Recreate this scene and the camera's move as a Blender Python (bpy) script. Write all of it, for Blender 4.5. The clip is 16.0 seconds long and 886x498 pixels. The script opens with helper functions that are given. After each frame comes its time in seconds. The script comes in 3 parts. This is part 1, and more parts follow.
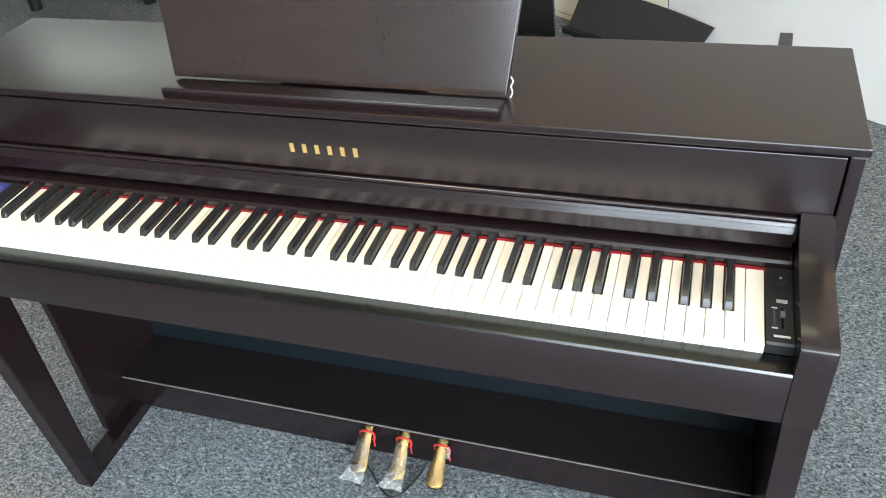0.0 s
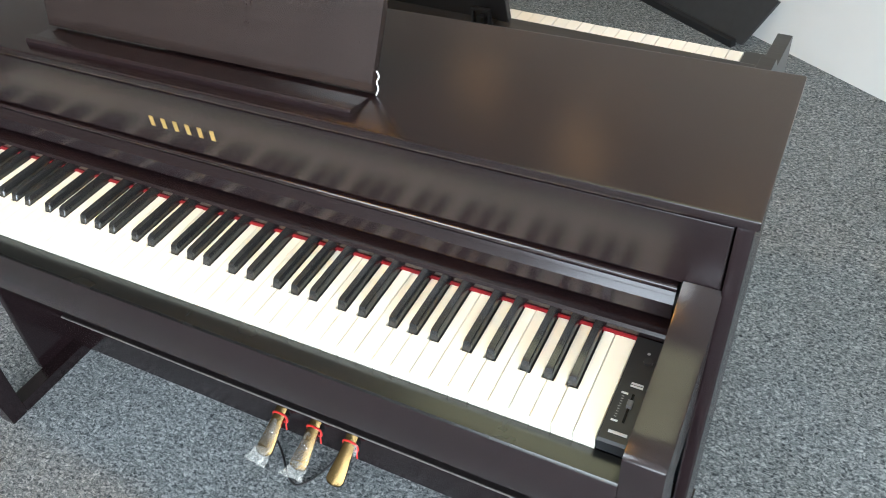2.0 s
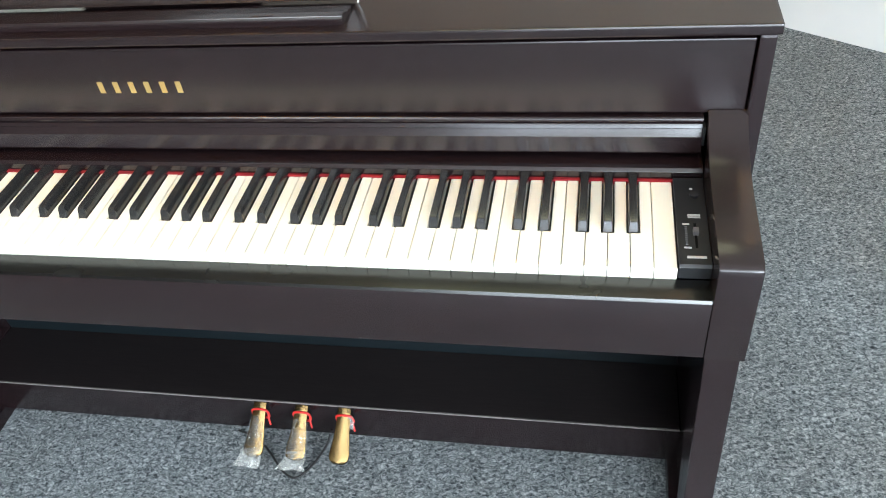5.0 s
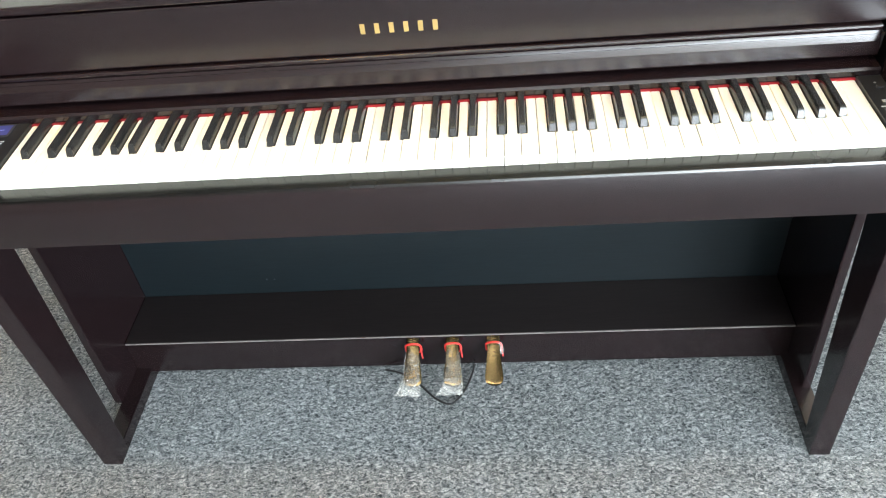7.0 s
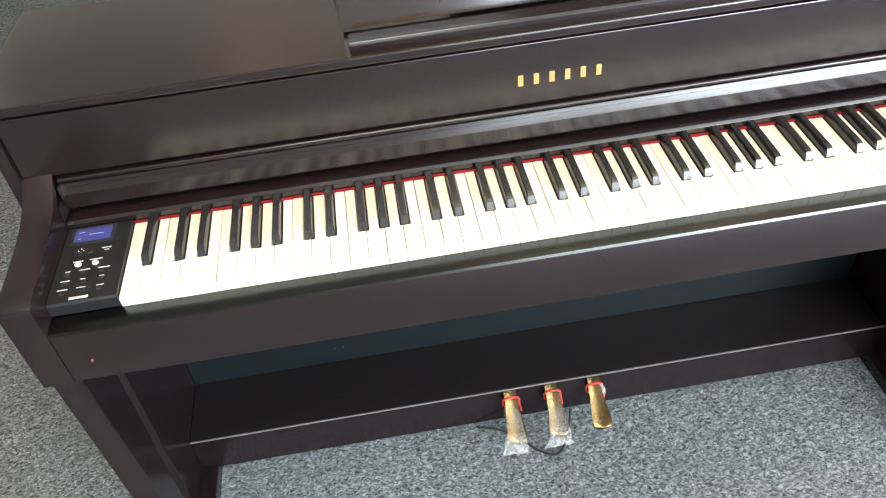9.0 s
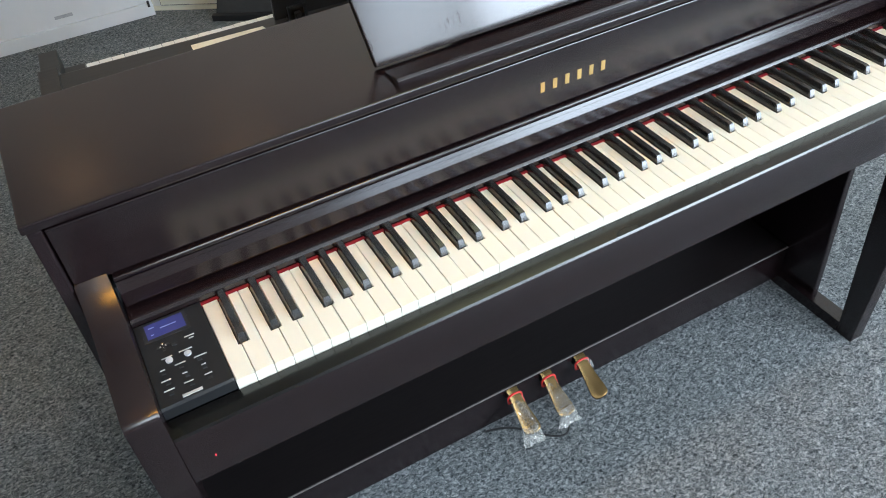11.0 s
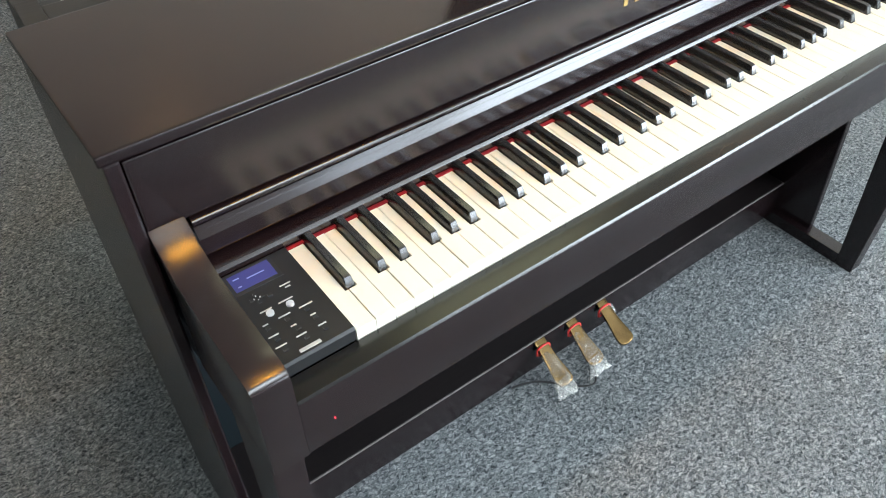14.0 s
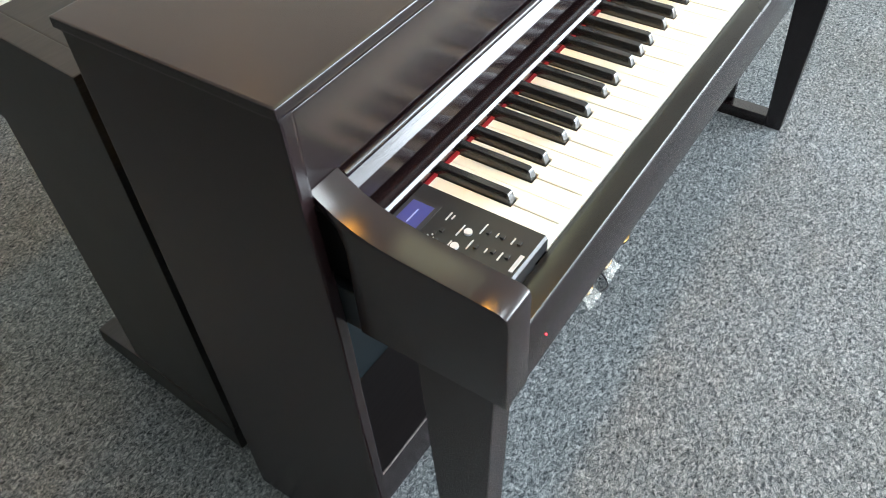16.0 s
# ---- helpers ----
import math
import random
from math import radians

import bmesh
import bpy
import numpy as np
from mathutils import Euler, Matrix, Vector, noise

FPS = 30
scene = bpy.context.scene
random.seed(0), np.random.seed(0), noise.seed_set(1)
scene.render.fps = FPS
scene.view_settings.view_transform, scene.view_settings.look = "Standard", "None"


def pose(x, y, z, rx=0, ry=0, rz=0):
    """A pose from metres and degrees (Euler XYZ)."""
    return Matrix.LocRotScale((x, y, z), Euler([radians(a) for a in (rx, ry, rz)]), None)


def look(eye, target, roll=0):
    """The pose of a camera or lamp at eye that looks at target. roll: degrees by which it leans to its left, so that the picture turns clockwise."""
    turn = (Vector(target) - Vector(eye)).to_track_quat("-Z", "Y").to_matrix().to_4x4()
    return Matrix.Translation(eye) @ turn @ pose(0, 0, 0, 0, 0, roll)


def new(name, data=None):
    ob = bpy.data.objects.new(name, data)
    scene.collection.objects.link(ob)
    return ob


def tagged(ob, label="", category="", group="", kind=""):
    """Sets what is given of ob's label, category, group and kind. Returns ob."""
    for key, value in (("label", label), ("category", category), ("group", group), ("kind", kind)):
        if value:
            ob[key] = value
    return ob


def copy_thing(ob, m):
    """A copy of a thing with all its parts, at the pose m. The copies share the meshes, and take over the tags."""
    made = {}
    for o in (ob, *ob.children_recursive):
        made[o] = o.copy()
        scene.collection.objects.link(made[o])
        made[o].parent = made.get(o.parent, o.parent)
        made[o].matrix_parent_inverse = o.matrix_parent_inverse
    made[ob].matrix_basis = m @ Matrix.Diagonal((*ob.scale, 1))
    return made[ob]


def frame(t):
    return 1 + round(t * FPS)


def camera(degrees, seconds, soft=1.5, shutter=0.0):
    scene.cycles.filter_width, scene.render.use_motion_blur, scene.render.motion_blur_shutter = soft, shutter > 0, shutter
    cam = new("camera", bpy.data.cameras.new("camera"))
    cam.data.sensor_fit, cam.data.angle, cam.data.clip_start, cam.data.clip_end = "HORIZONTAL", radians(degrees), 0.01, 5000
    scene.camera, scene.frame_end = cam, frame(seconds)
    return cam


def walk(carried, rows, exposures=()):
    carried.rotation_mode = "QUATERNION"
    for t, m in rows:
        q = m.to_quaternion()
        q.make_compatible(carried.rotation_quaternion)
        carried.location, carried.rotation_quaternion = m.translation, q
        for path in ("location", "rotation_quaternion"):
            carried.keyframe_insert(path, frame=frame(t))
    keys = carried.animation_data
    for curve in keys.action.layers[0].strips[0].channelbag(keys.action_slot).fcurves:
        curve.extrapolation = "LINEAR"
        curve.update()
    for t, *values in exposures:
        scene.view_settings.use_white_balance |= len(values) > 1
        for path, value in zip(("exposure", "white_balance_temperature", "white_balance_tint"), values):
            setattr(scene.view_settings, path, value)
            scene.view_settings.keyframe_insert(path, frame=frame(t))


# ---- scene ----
cam = camera(58.4, 16.0, 1.0)
PATH = [
    (0, (0.499, -0.736, 1.457), (-0.066, 0.728, 0.218), -6.7),
    (0.5, (0.614, -0.637, 1.453), (0.049, 0.823, 0.209), -4.8),
    (1, (0.717, -0.561, 1.452), (0.074, 0.822, 0.158), -3.3),
    (1.5, (0.743, -0.507, 1.442), (0.029, 0.799, 0.107), -5.2),
    (2, (0.721, -0.447, 1.422), (-0.023, 0.829, 0.073), -5.6),
    (2.5, (0.707, -0.392, 1.397), (-0.05, 0.875, 0.046), -5.6),
    (3, (0.688, -0.387, 1.379), (-0.067, 0.89, 0.037), -5.8),
    (3.5, (0.68, -0.422, 1.37), (-0.076, 0.854, 0.027), -7.4),
    (4, (0.618, -0.486, 1.372), (-0.022, 0.855, 0.033), -7.6),
    (4.2, (0.585, -0.512, 1.347), (0.09, 0.88, -0.002), -6.3),
    (6.3, (0.382, -0.736, 1.317), (0.083, 0.705, -0.038), -8.5),
    (6.5, (0.304, -0.772, 1.329), (0.045, 0.686, -0.016), -7.9),
    (7, (0.132, -0.862, 1.37), (-0.058, 0.607, 0.026), -7.2),
    (7.5, (0.057, -0.848, 1.393), (-0.041, 0.633, 0.053), -5.3),
    (8, (-0.01, -0.782, 1.404), (-0.072, 0.704, 0.066), -5.0),
    (8.5, (-0.115, -0.736, 1.394), (-0.156, 0.746, 0.051), -5.4),
    (8.7, (-0.178, -0.729, 1.396), (-0.162, 0.75, 0.05), -6.0),
    (10.8, (-0.589, -0.631, 1.43), (-0.08, 0.737, 0.062), -5.0),
    (11, (-0.631, -0.63, 1.446), (-0.007, 0.707, 0.096), -5.6),
    (11.5, (-0.718, -0.646, 1.491), (0.135, 0.649, 0.229), -5.2),
    (12, (-0.745, -0.644, 1.492), (0.168, 0.628, 0.249), -4.3),
    (12.5, (-0.786, -0.618, 1.472), (0.134, 0.645, 0.223), -3.8),
    (13, (-0.821, -0.604, 1.443), (0.1, 0.637, 0.173), -3.8),
    (13.5, (-0.825, -0.532, 1.398), (0.081, 0.697, 0.107), -1.4),
    (14, (-0.835, -0.456, 1.345), (0.001, 0.701, -0.056), -1.3),
    (14.5, (-0.921, -0.358, 1.333), (-0.05, 0.739, -0.095), -5.1),
    (15, (-1.034, -0.309, 1.337), (0.002, 0.599, -0.114), -6.1),
    (15.5, (-1.046, -0.293, 1.321), (0.038, 0.543, -0.137), -3.8),
    (16, (-1.082, -0.23, 1.282), (0.015, 0.602, -0.169), -4.1),
]
EXPOSURES = [(0, 0.29, 6000, 10), (1.5, 0.27, 6000, 10), (4.2, 0.18, 5900, 10), (6.3, 0.46, 6250, 10), (8.7, 0.60, 6300, 10), (10.8, -0.18, 5750, 10), (11, -0.20, 5750, 10), (11.5, -0.50, 5850, 10), (12.5, -0.47, 6000, 10), (13, -0.11, 5950, 10), (13.5, -0.02, 5950, 10), (14.5, 0.30, 6100, 10), (16, 0.38, 6100, 10)]
walk(cam, [(t, look(eye, target, roll)) for t, eye, target, roll in PATH], EXPOSURES)

# ---- world and light ----
U = Vector((0.8348, -0.5505, 0.0))      # along the back wall
N = Vector((0.5505, 0.8348, 0.0))       # into the back wall
WALL_N, LEFT_U, RIGHT_U, FRONT_N, CEIL = 2.1900, -6.2, 4.2, -3.0, 2.7
ROOM = math.degrees(math.atan2(U.y, U.x))


def at(u, n, z=0.0):
    """A place in the room from the distance along the back wall and towards it."""
    return U * u + N * n + Vector((0, 0, z))


world = bpy.data.worlds.new("sky")
world.use_nodes = True
sky = world.node_tree.nodes.new("ShaderNodeTexSky")
sky.sky_type, sky.sun_disc = "NISHITA", False
sky.sun_elevation, sky.sun_rotation = radians(38), radians(120)
world.node_tree.links.new(sky.outputs[0], world.node_tree.nodes["Background"].inputs[0])
world.node_tree.nodes["Background"].inputs[1].default_value = 0.12
scene.world = world


def area_lamp(name, place, aim, sx, sy, watts, color):
    data = bpy.data.lights.new(name, "AREA")
    data.shape, data.size, data.size_y, data.energy, data.color = "RECTANGLE", sx, sy, watts, color
    ob = new(name, data)
    ob.matrix_world = look(place, aim)
    return ob


# window openings: the right wall's by its place towards the back wall, the front wall's by its place along it
WIN_N0, WIN_N1, WIN_U0, WIN_U1, WIN_Z0, WIN_Z1 = -2.9, -0.1, 2.3, 4.0, 0.4, 2.66
wn, wu, wz = (WIN_N0 + WIN_N1) / 2, (WIN_U0 + WIN_U1) / 2, (WIN_Z0 + WIN_Z1) / 2
DAY = (0.885, 0.96, 1.0)
area_lamp("window_daylight_side", at(RIGHT_U + 0.05, wn, wz), at(0, wn, wz), WIN_N1 - WIN_N0, WIN_Z1 - WIN_Z0, 365, DAY)
area_lamp("window_daylight_front", at(wu, FRONT_N - 0.05, wz), at(wu, 0, wz), WIN_U1 - WIN_U0, WIN_Z1 - WIN_Z0, 95, DAY)

# ---- materials ----


def mat(name):
    m = bpy.data.materials.new(name)
    m.use_nodes = True
    t = m.node_tree
    return m, t, t.nodes["Principled BSDF"]


def node(t, kind, **vals):
    n = t.nodes.new(kind)
    for k, v in vals.items():
        n.inputs[k].default_value = v
    return n


def coords(t, scale):
    c = t.nodes.new("ShaderNodeTexCoord")
    m = t.nodes.new("ShaderNodeMapping")
    m.inputs["Scale"].default_value = scale
    t.links.new(c.outputs["Object"], m.inputs["Vector"])
    return m


def ramp(t, fac, stops):
    r = t.nodes.new("ShaderNodeValToRGB")
    els = r.color_ramp.elements
    while len(els) < len(stops):
        els.new(0.5)
    for e, (p, c) in zip(els, stops):
        e.position, e.color = p, (*c, 1)
    t.links.new(fac, r.inputs[0])
    return r


def bump(t, bsdf, height, strength, distance):
    b = node(t, "ShaderNodeBump", Strength=strength, Distance=distance)
    t.links.new(height, b.inputs["Height"])
    t.links.new(b.outputs[0], bsdf.inputs["Normal"])


def noise_tex(t, vec, scale, detail=3.0, rough=0.55):
    n = node(t, "ShaderNodeTexNoise", Scale=scale, Detail=detail, Roughness=rough)
    t.links.new(vec.outputs[0], n.inputs["Vector"])
    return n


def wood(name, dark, light, rough, grain=(6.0, 90.0, 90.0), spec=0.5):
    """Stained veneer with a fine grain along x."""
    m, t, b = mat(name)
    g = noise_tex(t, coords(t, grain), 3.0, 5.0, 0.6)
    r = ramp(t, g.outputs[0], [(0.35, dark), (0.68, light)])
    t.links.new(r.outputs[0], b.inputs["Base Color"])
    s = noise_tex(t, coords(t, (4, 4, 4)), 2.5, 4.0)
    rr = node(t, "ShaderNodeMapRange", **{"To Min": rough - 0.02, "To Max": rough + 0.03})
    t.links.new(s.outputs[0], rr.inputs[0])
    t.links.new(rr.outputs[0], b.inputs["Roughness"])
    b.inputs["Specular IOR Level"].default_value = spec
    bump(t, b, g.outputs[0], 0.012, 0.0002)
    return m


def plain(name, color, rough, metal=0.0, vary=0.12, scale=30.0, bumps=0.05, spec=0.5):
    """A surface of one colour with slight blotches, uneven gloss and a fine relief."""
    m, t, b = mat(name)
    n = noise_tex(t, coords(t, (1, 1, 1)), scale, 4.0)
    lo = tuple(c * (1 - vary) for c in color)
    hi = tuple(min(1.0, c * (1 + vary)) for c in color)
    r = ramp(t, n.outputs[0], [(0.3, lo), (0.7, hi)])
    t.links.new(r.outputs[0], b.inputs["Base Color"])
    rr = node(t, "ShaderNodeMapRange", **{"To Min": max(0.02, rough - 0.06), "To Max": rough + 0.06})
    t.links.new(n.outputs[0], rr.inputs[0])
    t.links.new(rr.outputs[0], b.inputs["Roughness"])
    b.inputs["Metallic"].default_value = metal
    b.inputs["Specular IOR Level"].default_value = spec
    if bumps:
        f = noise_tex(t, coords(t, (1, 1, 1)), scale * 12, 2.0)
        bump(t, b, f.outputs[0], bumps, 0.0005)
    return m


def glow(name, color, strength):
    m, t, b = mat(name)
    b.inputs["Base Color"].default_value = (*color, 1)
    b.inputs["Emission Color"].default_value = (*color, 1)
    b.inputs["Emission Strength"].default_value = strength
    return m


def carpet_material():
    """Loop-pile carpet: short twisted fibres, light and dark, in loose drifts."""
    m, t, b = mat("grey_carpet")
    c = coords(t, (1, 1, 1))
    warp = noise_tex(t, c, 22.0, 2.0)
    mix = t.nodes.new("ShaderNodeVectorMath")
    mix.operation = "MULTIPLY_ADD"
    mix.inputs[1].default_value = (0.012, 0.012, 0.0)
    t.links.new(warp.outputs["Color"], mix.inputs[0])
    t.links.new(c.outputs[0], mix.inputs[2])
    stretch = t.nodes.new("ShaderNodeMapping")
    stretch.inputs["Scale"].default_value = (0.8, 1.15, 1.0)
    stretch.inputs["Rotation"].default_value = (0, 0, radians(-20))
    t.links.new(mix.outputs[0], stretch.inputs["Vector"])
    fine = noise_tex(t, stretch, 150.0, 4.0, 0.74)
    fine.inputs["Distortion"].default_value = 0.85
    r = ramp(t, fine.outputs[0], [(0.345, (0.028, 0.033, 0.036)), (0.45, (0.112, 0.125, 0.130)), (0.54, (0.215, 0.232, 0.236)), (0.67, (0.43, 0.446, 0.446))])
    mid = noise_tex(t, stretch, 38.0, 5.0, 0.75)
    rm = ramp(t, mid.outputs[0], [(0.36, (0.74, 0.75, 0.76)), (0.64, (1.18, 1.17, 1.17))])
    big = noise_tex(t, c, 2.2, 3.0)
    rb = ramp(t, big.outputs[0], [(0.3, (0.88, 0.87, 0.85)), (0.7, (1.08, 1.09, 1.10))])
    last = r.outputs[0]
    for other in (rm, rb):
        mul = t.nodes.new("ShaderNodeMix")
        mul.data_type, mul.blend_type = "RGBA", "MULTIPLY"
        mul.inputs["Factor"].default_value = 1.0
        t.links.new(last, mul.inputs["A"])
        t.links.new(other.outputs[0], mul.inputs["B"])
        last = mul.outputs["Result"]
    t.links.new(last, b.inputs["Base Color"])
    b.inputs["Roughness"].default_value = 0.95
    b.inputs["Specular IOR Level"].default_value = 0.1
    bump(t, b, fine.outputs[0], 0.7, 0.005)
    return m


def desk_material():
    """Smooth satin black-brown panel with fine scratches."""
    m, t, b = mat("satin_desk")
    g = noise_tex(t, coords(t, (5, 60, 60)), 3.0, 4.0)
    r = ramp(t, g.outputs[0], [(0.3, (0.016, 0.011, 0.010)), (0.7, (0.026, 0.018, 0.016))])
    t.links.new(r.outputs[0], b.inputs["Base Color"])
    s = noise_tex(t, coords(t, (260, 30, 34)), 1.0, 4.0, 0.7)
    b.inputs["Roughness"].default_value = 0.18
    clump = noise_tex(t, coords(t, (1, 1, 1)), 13.0, 2.0)
    both = t.nodes.new("ShaderNodeMath")
    both.operation = "ADD"
    t.links.new(s.outputs[0], both.inputs[0])
    t.links.new(clump.outputs[0], both.inputs[1])
    half = node(t, "ShaderNodeMapRange", **{"From Min": 1.26, "From Max": 1.33, "To Min": 0.80, "To Max": 0.5})
    t.links.new(both.outputs[0], half.inputs[0])
    t.links.new(half.outputs[0], b.inputs["Specular IOR Level"])
    return m


def film_material(name, thin, thick):
    m, t, b = mat(name)
    n = noise_tex(t, coords(t, (1, 1, 1)), 55.0, 2.0)
    b.inputs["Base Color"].default_value = (0.50, 0.50, 0.465, 1)
    b.inputs["Roughness"].default_value = 0.18
    rr = ramp(t, n.outputs[0], [(0.36, (thin, thin, thin)), (0.72, (thick, thick, thick))])
    t.links.new(rr.outputs[0], b.inputs["Alpha"])
    bump(t, b, n.outputs[0], 0.3, 0.003)
    return m


ROSEWOOD = wood("dark_rosewood", (0.0084, 0.0047, 0.0053), (0.0138, 0.0077, 0.0082), 0.215, spec=0.62)
LACQUER = plain("polished_grey_strip", (0.062, 0.062, 0.060), 0.26, metal=1.0, vary=0.06, scale=8, bumps=0.02)
ROSEWOOD_V = wood("dark_rosewood_upright", (0.0092, 0.0050, 0.0058), (0.0145, 0.0078, 0.0088), 0.225, (90.0, 90.0, 6.0), 0.5)
DARK_BOARD = wood("dark_board", (0.0032, 0.0062, 0.0078), (0.0060, 0.0104, 0.0128), 0.40)
INNER_BOARD = wood("near_black_board", (0.0095, 0.0072, 0.0072), (0.0150, 0.0115, 0.0112), 0.36)
SATIN = desk_material()
BLACK_PLASTIC = plain("black_plastic", (0.012, 0.013, 0.014), 0.38, bumps=0.1)
# near-black that puts recess shade into the colour; also joints and slots
GAP = plain("recess_shade", (0.004, 0.004, 0.004), 0.9, spec=0.2)
IVORY = plain("ivory_key", (0.79, 0.772, 0.655), 0.32, vary=0.03, scale=12, bumps=0.03)
WHITE_KEY = plain("white_key", (0.82, 0.815, 0.78), 0.35, vary=0.03, scale=12, bumps=0.03)
EBONY = plain("black_key", (0.017, 0.017, 0.017), 0.22, bumps=0.04, spec=0.7)
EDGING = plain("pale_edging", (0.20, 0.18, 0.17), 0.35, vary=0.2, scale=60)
FELT = plain("red_felt", (0.27, 0.006, 0.012), 0.9, bumps=0.3)
RED_PLASTIC = plain("red_plastic", (0.60, 0.025, 0.02), 0.45)
BRASS = plain("brass", (0.20, 0.135, 0.058), 0.25, metal=1.0, vary=0.1, scale=25)
GOLD = plain("gold_foil", (0.66, 0.46, 0.17), 0.32, metal=0.75, vary=0.06)
FILM = film_material("clear_film", 0.08, 0.28)
FILM_FLAP = film_material("gathered_clear_film", 0.16, 0.50)
SILVER = plain("grey_button", (0.55, 0.56, 0.58), 0.4)
PRINT = plain("white_print", (0.48, 0.49, 0.49), 0.6)
KNOB = plain("dark_grey_knob", (0.10, 0.10, 0.105), 0.45)
TICK = plain("dim_grey_print", (0.16, 0.16, 0.165), 0.6)
BUTTON = plain("dark_button", (0.02, 0.021, 0.023), 0.45)
SCREEN = glow("blue_screen", (0.036, 0.042, 0.175), 0.21)
SCREEN_MARK = glow("screen_writing", (0.20, 0.25, 0.50), 0.35)
LED = glow("red_led", (1.0, 0.04, 0.06), 2.0)
BLACK_WOOD = wood("black_woodgrain", (0.010, 0.0095, 0.009), (0.024, 0.022, 0.021), 0.40)
BLACK_SATIN = plain("black_satin", (0.010, 0.010, 0.011), 0.5, bumps=0.1)
CHARCOAL = plain("charcoal_board", (0.028, 0.028, 0.028), 0.5, bumps=0.1)
PAPER = plain("cream_paper", (0.74, 0.71, 0.58), 0.8)
WHITE_PAINT = plain("white_wall_paint", (0.615, 0.61, 0.58), 0.6, vary=0.03, scale=3)
CREAM_PAINT = plain("cream_paint", (0.70, 0.67, 0.54), 0.5, vary=0.03, scale=3)
CARTON = plain("white_carton", (0.78, 0.79, 0.80), 0.55, vary=0.03, scale=6)
CARTON_GREY = plain("grey_print", (0.42, 0.43, 0.45), 0.6)
CARTON_TAN = plain("tan_print", (0.62, 0.38, 0.26), 0.6)
# walls out of view, kept dark to limit fill and reflections
UNSEEN_WALL = plain("unseen_wall_tone", (0.235, 0.225, 0.215), 0.6, vary=0.04, scale=3)
# unseen upper wall, pale and warm to lift the lid's reflection
LID_GLOW_WALL = plain("lid_glow_wall", (0.75, 0.68, 0.59), 0.6, vary=0.05, scale=3)
CEILING = plain("ceiling_paint", (0.71, 0.68, 0.63), 0.8, vary=0.06, scale=3)
CABLE = plain("black_cable", (0.012, 0.012, 0.012), 0.5)
WHITE_CORD = plain("white_cord", (0.75, 0.75, 0.74), 0.5)
BULB = glow("warm_lamp", (1.0, 0.58, 0.25), 10.0)
STRIP_LAMP = glow("warm_strip_lamp", (1.0, 0.43, 0.035), 88.0)
# overhead fill, added out of view
FILL_PANEL = glow("neutral_fill_panel", (0.95, 1.0, 0.99), 13.0)
# glowing panels added far off to brighten what the lid reflects
LID_PANEL = glow("greenish_lid_panel", (0.94, 1.0, 0.86), 5.0)
# unseen panel, added to give the left arm its olive sheen
SHEEN_PANEL = glow("olive_sheen_panel", (1.0, 0.98, 0.62), 2.1)
CARPET = carpet_material()
GLASS, gt, gb = mat("window_glass")
gb.inputs["Transmission Weight"].default_value, gb.inputs["Roughness"].default_value, gb.inputs["IOR"].default_value = 1.0, 0.0, 1.1

# ---- mesh helpers ----


def mesh_ob(name, bm, material, smooth=0):
    bmesh.ops.recalc_face_normals(bm, faces=bm.faces)
    me = bpy.data.meshes.new(name)
    bm.to_mesh(me)
    bm.free()
    me.materials.append(material)
    if smooth:
        me.polygons.foreach_set("use_smooth", [True] * len(me.polygons))
        me.set_sharp_from_angle(angle=radians(smooth))
    return new(name, me)


def part(name, bm, material, parent, label="", smooth=0):
    ob = mesh_ob(name, bm, material, smooth)
    ob.parent = parent
    ob.matrix_parent_inverse = Matrix.Translation(-Vector(parent.location)) if parent.type == "EMPTY" else Matrix()
    return tagged(ob, label)


def thing(name, place, label, category, group="", kind=""):
    ob = new(name)
    ob.location = place
    ob.empty_display_size = 0.1
    return tagged(ob, label, category, group, kind)


def box(x0, x1, y0, y1, z0, z1, bevel=0.002, seg=2):
    bm = bmesh.new()
    bmesh.ops.create_cube(bm, size=1, matrix=Matrix.Translation(((x0 + x1) / 2, (y0 + y1) / 2, (z0 + z1) / 2)) @ Matrix.Diagonal((x1 - x0, y1 - y0, z1 - z0, 1)))
    if bevel:
        bmesh.ops.bevel(bm, geom=bm.edges[:], offset=bevel, segments=seg, affect="EDGES", profile=0.7)
    return bm


def extrude(points, x0, x1, bevel=0.0015, axis="x", seg=2):
    """A solid with the outline points (y, z) drawn along x, or (x, y) drawn along z."""
    bm = bmesh.new()
    rings = []
    for a in (x0, x1):
        rings.append([bm.verts.new((a, p, q) if axis == "x" else (p, q, a)) for p, q in points])
    bm.faces.new(rings[0])
    bm.faces.new(rings[1][::-1])
    for i in range(len(points)):
        j = (i + 1) % len(points)
        bm.faces.new((rings[0][i], rings[1][i], rings[1][j], rings[0][j]))
    bmesh.ops.recalc_face_normals(bm, faces=bm.faces)
    if bevel:
        sharp = [e for e in bm.edges if e.calc_face_angle(0) > radians(35)]
        bmesh.ops.bevel(bm, geom=sharp, offset=bevel, segments=seg, affect="EDGES", profile=0.7)
    return bm


